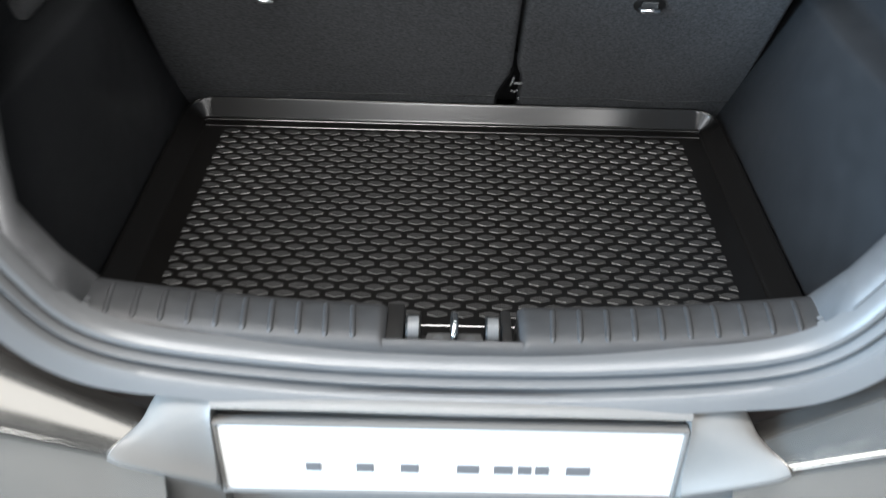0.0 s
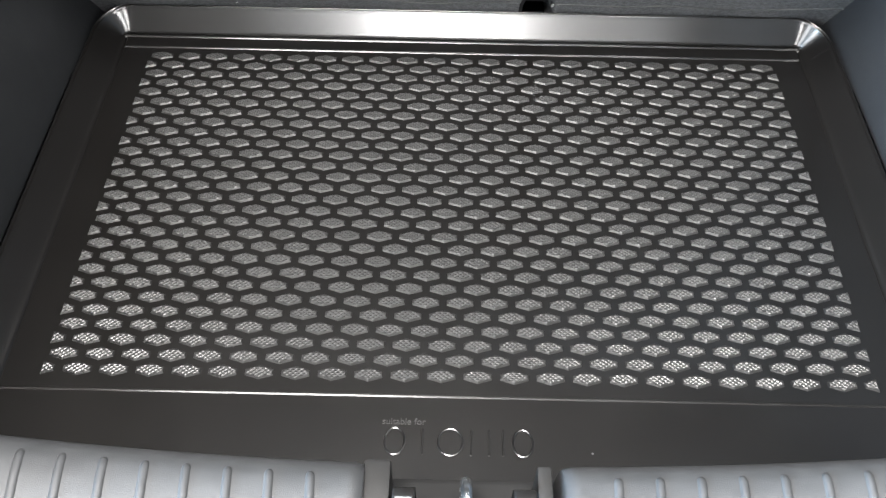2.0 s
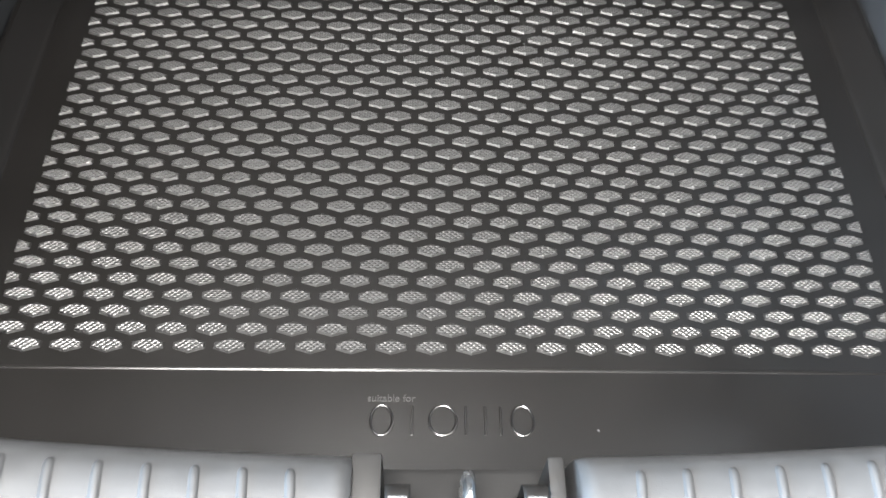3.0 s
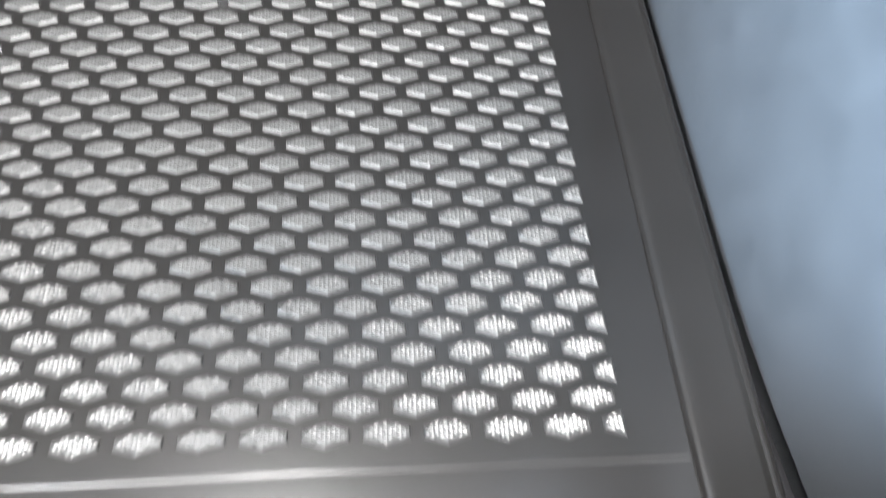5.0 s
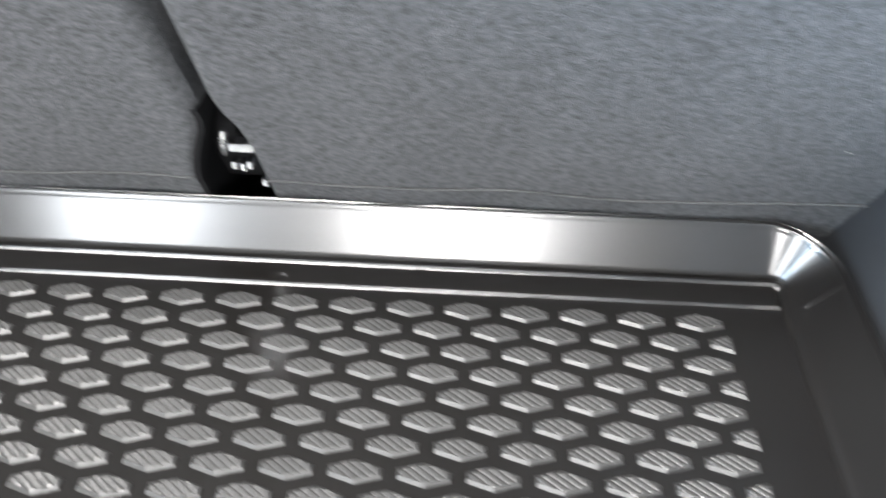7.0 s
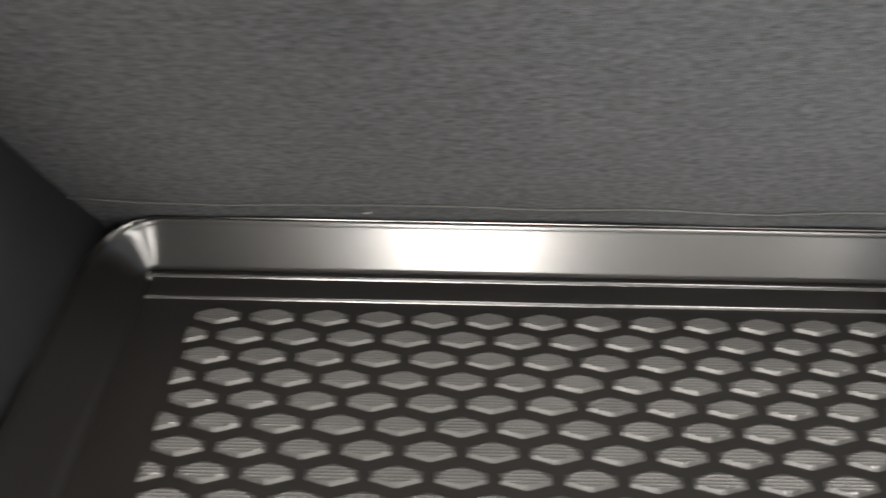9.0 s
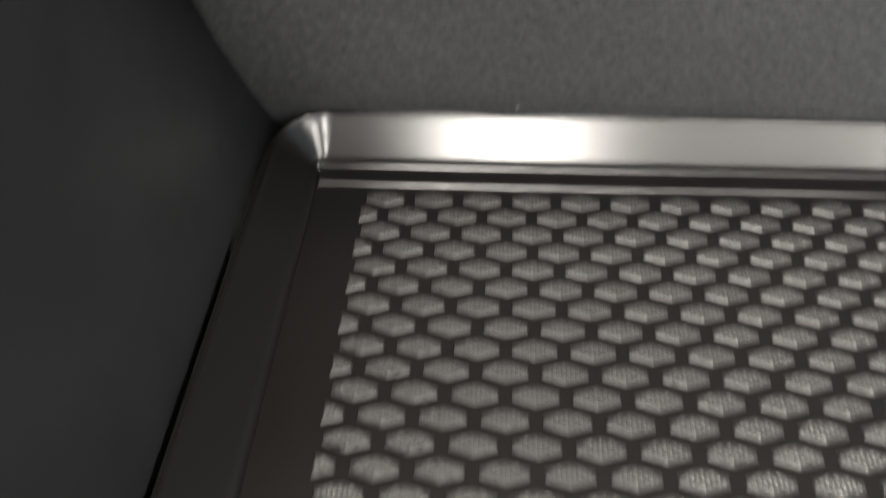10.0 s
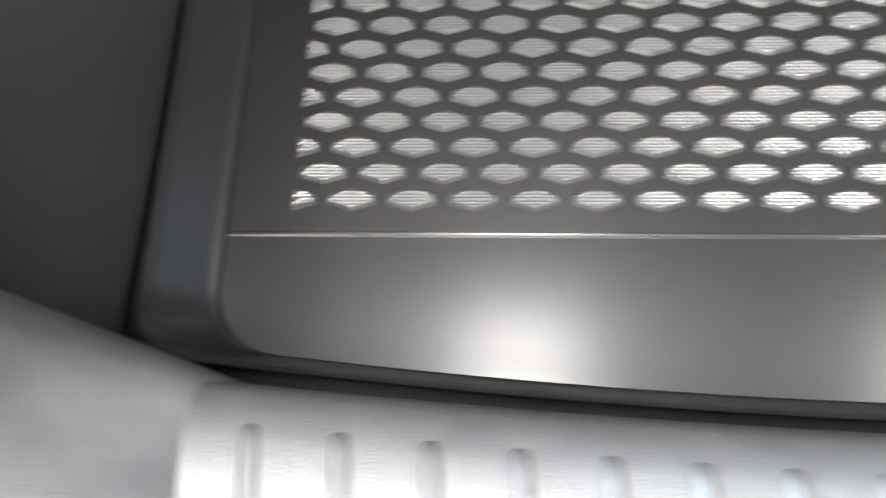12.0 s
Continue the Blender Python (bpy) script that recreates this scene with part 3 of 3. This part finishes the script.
box(bm, p.x - 0.0085, p.x + 0.0085, p.y - 0.005, p.y + 0.005, p.z - 0.0025, p.z + 0.0035, 0.001)
part("tab", bm, M_CHROME, hinge, "bright steel tab")
bm = bmesh.new()
p = hinge_place(0.1095, 0.5430, 0.098)
tube(bm, [p + Vector(q) for q in ((-0.003, 0.010, -0.014), (-0.001, 0.003, -0.006), (0.001, -0.002, 0.004), (0.003, -0.004, 0.013))], 0.0030)
part("hook", bm, M_CHROME, hinge, "bright steel hook")
for x, y, z in ((0.1110, 0.557, 0.073), (0.1165, 0.5575, 0.0715), (0.1215, 0.557, 0.0735), (0.1262, 0.570, 0.050)):
    bm = bmesh.new()
    p = hinge_place(x, y, z)
    box(bm, p.x - 0.0018, p.x + 0.0018, p.y - 0.004, p.y + 0.004, p.z - 0.0028, p.z + 0.0028, 0.0006)
    part("clip", bm, M_CHROME, hinge)

# tether anchors on the seat backs
for x in (-0.315, 0.313):
    anchor = thing("tether_anchor", "steel tether anchor in a black cup on the seat back", "anchor", seat_place(x, 0.307), "tether anchors")
    bm = bmesh.new()
    loft(bm, [[(0.026 * math.cos(a), y, 0.02 * math.sin(a)) for a in (2 * math.pi * k / 24 for k in range(24))] for y in (0.004, -0.003)], closed=True, cap=True)
    bmesh.ops.transform(bm, matrix=Matrix.Rotation(math.atan(LEAN), 4, "X"), verts=bm.verts)
    part("cup", bm, M_DARK, anchor, "black plastic cup")
    bm = bmesh.new()
    tube(bm, [(-0.014, -0.004, -0.006), (-0.013, -0.014, -0.006), (0.0, -0.018, -0.005), (0.013, -0.014, -0.006), (0.014, -0.004, -0.006)], 0.0042)
    part("loop", bm, M_CHROME, anchor, "bright steel loop")
    bm = bmesh.new()
    box(bm, -0.013, 0.013, -0.0065, -0.003, -0.012, 0.010, 0.0015, Matrix.Rotation(math.atan(LEAN), 4, "X"))
    part("loop_plate", bm, M_WORN, anchor, "worn steel plate behind the loop")

# specks of lint on the felt
M_LINT = material("pale_lint", (0.6, 0.6, 0.58), 0.9)
grain(M_LINT, 900, 0.4, 0.0003, 200, 0.1)
for x, z, turn, size in ((-0.3205, 0.043, 0.3, 1.0), (0.486, 0.125, -0.5, 0.45)):
    bm = bmesh.new()
    px, py, pz = seat_place(x, z, 0.0012)
    tube(bm, [(px + size * 0.0032 * (k / 4 - 0.5) * math.cos(turn), py - 0.0006 * math.sin(k * 2.0), pz + size * 0.0032 * (k / 4 - 0.5) * math.sin(turn) + 0.0004 * math.sin(k * 3.0)) for k in range(5)], 0.00036 * size, 6)
    tagged(part("lint", bm, M_LINT, None), "tiny pale lint thread on the grey felt", "lint", "lint on the felt")

# ---------------------------------------------------------------- the boot liner
LINER_Z = -0.0025
liner = thing("boot_liner", "black plastic boot liner with raised knurled studs", "boot liner", (0, 0, LINER_Z))


def front_y(x):
    return -0.1228 + 0.0192 * (x / 0.40) ** 2


def liner_loop(yb, zb, xs, zs, df, zf, rb, rf):
    """One closed outline: back edge, sides, bowed front; corners rounded by rb behind and rf in front."""
    pts = []

    def fr(x):
        return front_y(x) - df

    def arc(cx, cy, r, a0, a1, z0, z1, n=10):
        for k in range(n + 1):
            u = k / n
            a = radians(a0 + (a1 - a0) * u)
            w = u * u * (3 - 2 * u)
            pts.append((cx + r * math.cos(a), cy + r * math.sin(a), z0 + (z1 - z0) * w))
    nb, ns, nf = 40, 30, 44
    for k in range(1, nb):
        pts.append((-xs + rb + (2 * xs - 2 * rb) * k / nb, yb, zb))
    arc(xs - rb, yb - rb, rb, 90, 0, zb, zs)
    yf = fr(xs - rf)
    for k in range(1, ns):
        pts.append((xs, yb - rb + (yf + rf - yb + rb) * k / ns, zs))
    arc(xs - rf, yf + rf, rf, 0, -84, zs, zf)
    for k in range(1, nf):
        x = (xs - rf) - 2 * (xs - rf) * k / nf
        pts.append((x, fr(x), zf))
    arc(-xs + rf, yf + rf, rf, -96, -180, zf, zs)
    for k in range(1, ns):
        pts.append((-xs, yf + rf + (yb - rb - yf - rf) * k / ns, zs))
    arc(-xs + rb, yb - rb, rb, 180, 90, zs, zb)
    return pts


LOOPS = [
    (0.5203, 0.0000, 0.4800, 0.0000, 0.0000, 0.0000, 0.0020, 0.042),
    (0.5207, 0.0003, 0.4803, -0.0003, 0.0006, -0.0004, 0.0020, 0.042),
    (0.5217, 0.0018, 0.4810, -0.0009, 0.0010, -0.0003, 0.0021, 0.042),
    (0.5223, 0.0020, 0.4818, -0.0010, 0.0012, -0.0002, 0.0022, 0.042),
    (0.5412, 0.0020, 0.4826, -0.0003, 0.0018, 0.0010, 0.0025, 0.042),
    (0.5416, 0.0023, 0.4832, 0.0006, 0.0022, 0.0015, 0.0026, 0.042),
    (0.5427, 0.0039, 0.4840, 0.0013, 0.0027, 0.0022, 0.0028, 0.042),
    (0.5433, 0.0041, 0.4849, 0.0018, 0.0032, 0.0030, 0.0030, 0.042),
    (0.5455, 0.0041, 0.4860, 0.0022, 0.0036, 0.0042, 0.0040, 0.042),
    (0.5458, 0.0012, 0.4875, 0.0030, 0.0044, 0.0065, 0.0070, 0.043),
    (0.5480, 0.0012, 0.4889, 0.0040, 0.0052, 0.0090, 0.0100, 0.043),
    (0.5494, 0.0055, 0.4915, 0.0060, 0.0066, 0.0130, 0.0160, 0.044),
    (0.5500, 0.0066, 0.4925, 0.0069, 0.0069, 0.0140, 0.0172, 0.0442),
    (0.5644, 0.0328, 0.5120, 0.0236, 0.0125, 0.0320, 0.0410, 0.0468),
    (0.5650, 0.0340, 0.5130, 0.0245, 0.0128, 0.0330, 0.0420, 0.047),
    (0.5657, 0.0360, 0.5143, 0.0261, 0.0136, 0.0355, 0.0440, 0.048),
    (0.5665, 0.0370, 0.5154, 0.0273, 0.0144, 0.0380, 0.0448, 0.048),
    (0.5671, 0.0371, 0.5164, 0.0274, 0.0153, 0.0405, 0.0454, 0.048),
    (0.5678, 0.0366, 0.5172, 0.0262, 0.0163, 0.0435, 0.0458, 0.049),
    (0.5687, 0.0367, 0.5186, 0.0262, 0.0177, 0.0475, 0.0464, 0.049),
    (0.5694, 0.0373, 0.5198, 0.0277, 0.0194, 0.0520, 0.0470, 0.049),
    (0.5705, 0.0366, 0.5210, 0.0270, 0.0222, 0.0570, 0.0475, 0.050),
    (0.5707, 0.0330, 0.5214, 0.0230, 0.0226, 0.0540, 0.0475, 0.050),
]
CREASE = -0.0228
bm = bmesh.new()
loft(bm, [liner_loop(*row) for row in LOOPS], closed=True)
n = 64
xs = [0.4805 * math.sin(math.pi / 2 * max(-1, min(1, -1 + 2 * i / n))) for i in range(n + 1)]
ys = [0.5210, 0.35, 0.2, 0.08, CREASE + 0.001]
loft(bm, [[(x, y, 0.0) for x in xs] for y in ys])
ease = lambda x: 1 - max(0, (abs(x) - 0.40) / 0.08) * 0.75
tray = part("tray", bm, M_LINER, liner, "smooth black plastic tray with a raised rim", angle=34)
bm = bmesh.new()
loft(bm, [[(x, CREASE + 0.001, 0.0) for x in xs], [(x, CREASE + 0.0002, 0.0007 * ease(x)) for x in xs], [(x, CREASE - 0.0012, 0.0006 * ease(x)) for x in xs], [(x, CREASE - 0.0026, -0.0003) for x in xs]])
apron = []
for k in range(9):
    u = k / 8
    row = []
    for x in xs:
        edge = front_y(min(abs(x), 0.438)) + 0.042 - 0.042 * math.sqrt(max(0, 1 - (max(0, abs(x) - 0.438) / 0.0426) ** 2))
        y0 = CREASE - 0.0026
        y = y0 + (edge - 0.002 - y0) * u
        row.append((x, y, -0.0003 + 0.0006 * u + 0.0006 * u ** 6))
    apron.append(row)
loft(bm, apron)
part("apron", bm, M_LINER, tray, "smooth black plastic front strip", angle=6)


# a fold in the rim's side wall beside the rear corner
bm = bmesh.new()
rows = []
for k in range(9):
    u = k / 8
    x, y, z = 0.4935 + 0.0205 * u, 0.5155 + 0.006 * u, 0.0072 + 0.0178 * u
    w = 0.0008 + 0.0026 * u
    rows.append([(x, y - 0.002 - w, z - 0.0008), (x - 0.0002, y - w, z + 0.0001), (x - 0.0004, y, z + 0.0007), (x - 0.0002, y + w, z - 0.0001), (x, y + w + 0.003, z - 0.001)])
loft(bm, rows)
part("corner_fold", bm, M_LINER, tray, "slanting fold in the rim", angle=20)


# marks on the apron: small lettering and plain raised shapes
def ring_mark(cx, w, name="raised_mark"):
    bm = bmesh.new()
    pts = []
    h = 0.0145
    for k in range(28):
        a = 2 * math.pi * k / 28
        pts.append((cx + (w / 2 - 0.001) * math.cos(a), -0.0745 + h * math.sin(a), 0.0))
    pts.append(pts[0])
    tube(bm, pts, 0.0014, 8)
    return part(name, bm, M_LINER, tray, "raised plain ring")


def bar_mark(cx, w):
    bm = bmesh.new()
    tube(bm, [(cx, -0.0885, 0.0), (cx, -0.0605, 0.0)], w / 2, 6)
    return part("raised_mark", bm, M_LINER, tray, "raised plain bar")


for cx, w in ((-0.0650, 0.022), (-0.0090, 0.027), (0.0640, 0.022)):
    ring_mark(cx, w)
for cx in (-0.0370, 0.0120, 0.0300, 0.0440):
    bar_mark(cx, 0.0024)
text = bpy.data.curves.new("lettering", "FONT")
text.body, text.size, text.extrude = "suitable for", 0.0098, 0.0004
text_ob = new("lettering_source", text)
bpy.context.view_layer.update()
me = bpy.data.meshes.new_from_object(text_ob)
bpy.data.objects.remove(text_ob)
me.transform(Matrix.Translation((-0.0785, -0.0560, 0.0002)))
# lettering shares the paler stud tone, standing in for light on its edges
me.materials.append(M_STUD_LIT)
lettering = new("lettering", me)
lettering.parent = tray
tagged(lettering, "small raised lettering")

bm = bmesh.new()
bmesh.ops.create_uvsphere(bm, u_segments=12, v_segments=6, radius=0.0011, matrix=Matrix.Translation((0.1332, -0.0835, 0.0001)))
part("pip", bm, M_BAR, tray, "small pale raised pip")

# studs: long hexagons in staggered rows, cut in half at the ends of every other row
PITCH, ROW = 0.0385, 0.01866
COLS, ROWS = 23, 28
SX, SH, SP, TOP = 0.0149, 0.0034, 0.0081, 0.0019
KNURL_X, KNURL_Y, KNURL_H = 0.0060, 0.0047, 0.0006


def shrunk(outline, flanks, ends):
    """The convex outline moved inwards: its long slanting edges by flanks, its short upright ones by ends."""
    lines = []
    for (x0, y0), (x1, y1) in zip(outline, outline[1:] + outline[:1]):
        d = Vector((x1 - x0, y1 - y0)).normalized()
        n = Vector((-d.y, d.x))
        lines.append((n, n.dot(Vector((x0, y0))) + (ends if abs(d.x) < 0.2 else flanks)))
    out = []
    for (m, a), (n, b) in zip(lines[-1:] + lines[:-1], lines):
        det = m.x * n.y - m.y * n.x
        out.append(((a * n.y - b * m.y) / det, (m.x * b - n.x * a) / det))
    return out


def stud_mesh(cut=0):
    """cut: 1 keeps the part right of the middle, -1 the part left of it."""
    outline = [(-SX, -SH), (0, -SP), (SX, -SH), (SX, SH), (0, SP), (-SX, SH)]
    if cut == 1:
        outline = [(0.0012, -SP + 0.0004), (SX, -SH), (SX, SH), (0.0012, SP - 0.0004)]
    if cut == -1:
        outline = [(-SX, -SH), (-0.0012, -SP + 0.0004), (-0.0012, SP - 0.0004), (-SX, SH)]
    bm = bmesh.new()
    rows = []
    for flanks, ends, z in ((-0.0004, -0.0004, -0.0004), (0.0, 0.0, 0.0003), (0.0013, 0.0006, TOP - 0.0003), (0.0016, 0.0009, TOP)):
        rows.append([bm.verts.new((x, y, z)) for x, y in shrunk(outline, flanks, ends)])
    for a, b in zip(rows, rows[1:]):
        for i in range(len(a)):
            j = (i + 1) % len(a)
            bm.faces.new((a[i], a[j], b[j], b[i]))
    bm.faces.new(rows[-1])
    flat = finish(bm, "stud", M_STUD_LIT, False)
    verts = [tuple(v.co) for v in flat.vertices]
    faces = [tuple(p.vertices) for p in flat.polygons]
    # upward faces take the brighter lit tone, flanks the dimmer one
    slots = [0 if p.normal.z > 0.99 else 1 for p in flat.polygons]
    bpy.data.meshes.remove(flat)
    # knurling: blunt diamond pyramids in staggered rows, trimmed at the top's edge
    edge = shrunk(outline, 0.0013, 0.0008)

    def inside(p):
        p = Vector(p)
        for (x0, y0), (x1, y1) in zip(edge, edge[1:] + edge[:1]):
            n = Vector((y0 - y1, x1 - x0)).normalized()
            p -= n * min(0.0, n.dot(p - Vector((x0, y0))))
        return p
    corners = ((KNURL_X / 2, 0), (0, KNURL_Y / 2), (-KNURL_X / 2, 0), (0, -KNURL_Y / 2))
    for i in range(-7, 8):
        for j in range(-5, 6):
            c = Vector((i * KNURL_X / 2, j * KNURL_Y / 2))
            if (i + j) % 2 or (inside(c) - c).length > 0.0008:
                continue
            c = inside(c)
            base = len(verts)
            for share, z in ((1.0, TOP - 0.00005), (0.5, TOP + 0.56 * KNURL_H), (0.10, TOP + KNURL_H)):
                for dx, dy in corners:
                    q = inside(c + share * Vector((dx, dy)))
                    verts.append((q.x, q.y, z))
            for k in range(4):
                n = (k + 1) % 4
                faces += [(base + k, base + n, base + 4 + n, base + 4 + k), (base + 4 + k, base + 4 + n, base + 8 + n, base + 8 + k)]
                slots += [0, 0]
            faces.append((base + 8, base + 9, base + 10, base + 11))
            slots.append(0)
    me = bpy.data.meshes.new("stud")
    me.from_pydata(verts, [], faces)
    me.materials.append(M_STUD_LIT)
    me.materials.append(M_SIDE_LIT)
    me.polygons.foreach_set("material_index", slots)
    return me


FULL, RIGHT_HALF, LEFT_HALF = stud_mesh(), stud_mesh(1), stud_mesh(-1)
spots = []
for j in range(ROWS):
    if j % 2 == 0:
        for k in range(COLS + 1):
            spots.append((k * PITCH, j * ROW, RIGHT_HALF if k == 0 else LEFT_HALF if k == COLS else FULL))
    else:
        for k in range(COLS):
            spots.append(((k + 0.5) * PITCH, j * ROW, FULL))
spots = [(x - COLS * PITCH / 2, y, me) for x, y, me in spots]
near = [q for q in spots if abs(q[0]) > 0.215][:300]
taken = set(id(q) for q in near)
verts, faces, slots = [], [], []
for q in spots:
    if id(q) in taken:
        continue
    x, y, me = q
    base = len(verts)
    verts += [(v.co.x + x, v.co.y + y, v.co.z) for v in me.vertices]
    faces += [[base + i for i in p.vertices] for p in me.polygons]
    slots += [p.material_index for p in me.polygons]
me = bpy.data.meshes.new("studs")
me.from_pydata(verts, [], faces)
me.materials.append(M_STUD_LIT)
me.materials.append(M_SIDE_LIT)
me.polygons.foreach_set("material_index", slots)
studs = new("studs", me)
studs.parent = tray
tagged(studs, "raised knurled black studs in staggered rows", kind="stuff")
for x, y, me in near:
    ob = new("stud", me)
    ob.parent = tray
    ob.location = (x, y, 0)
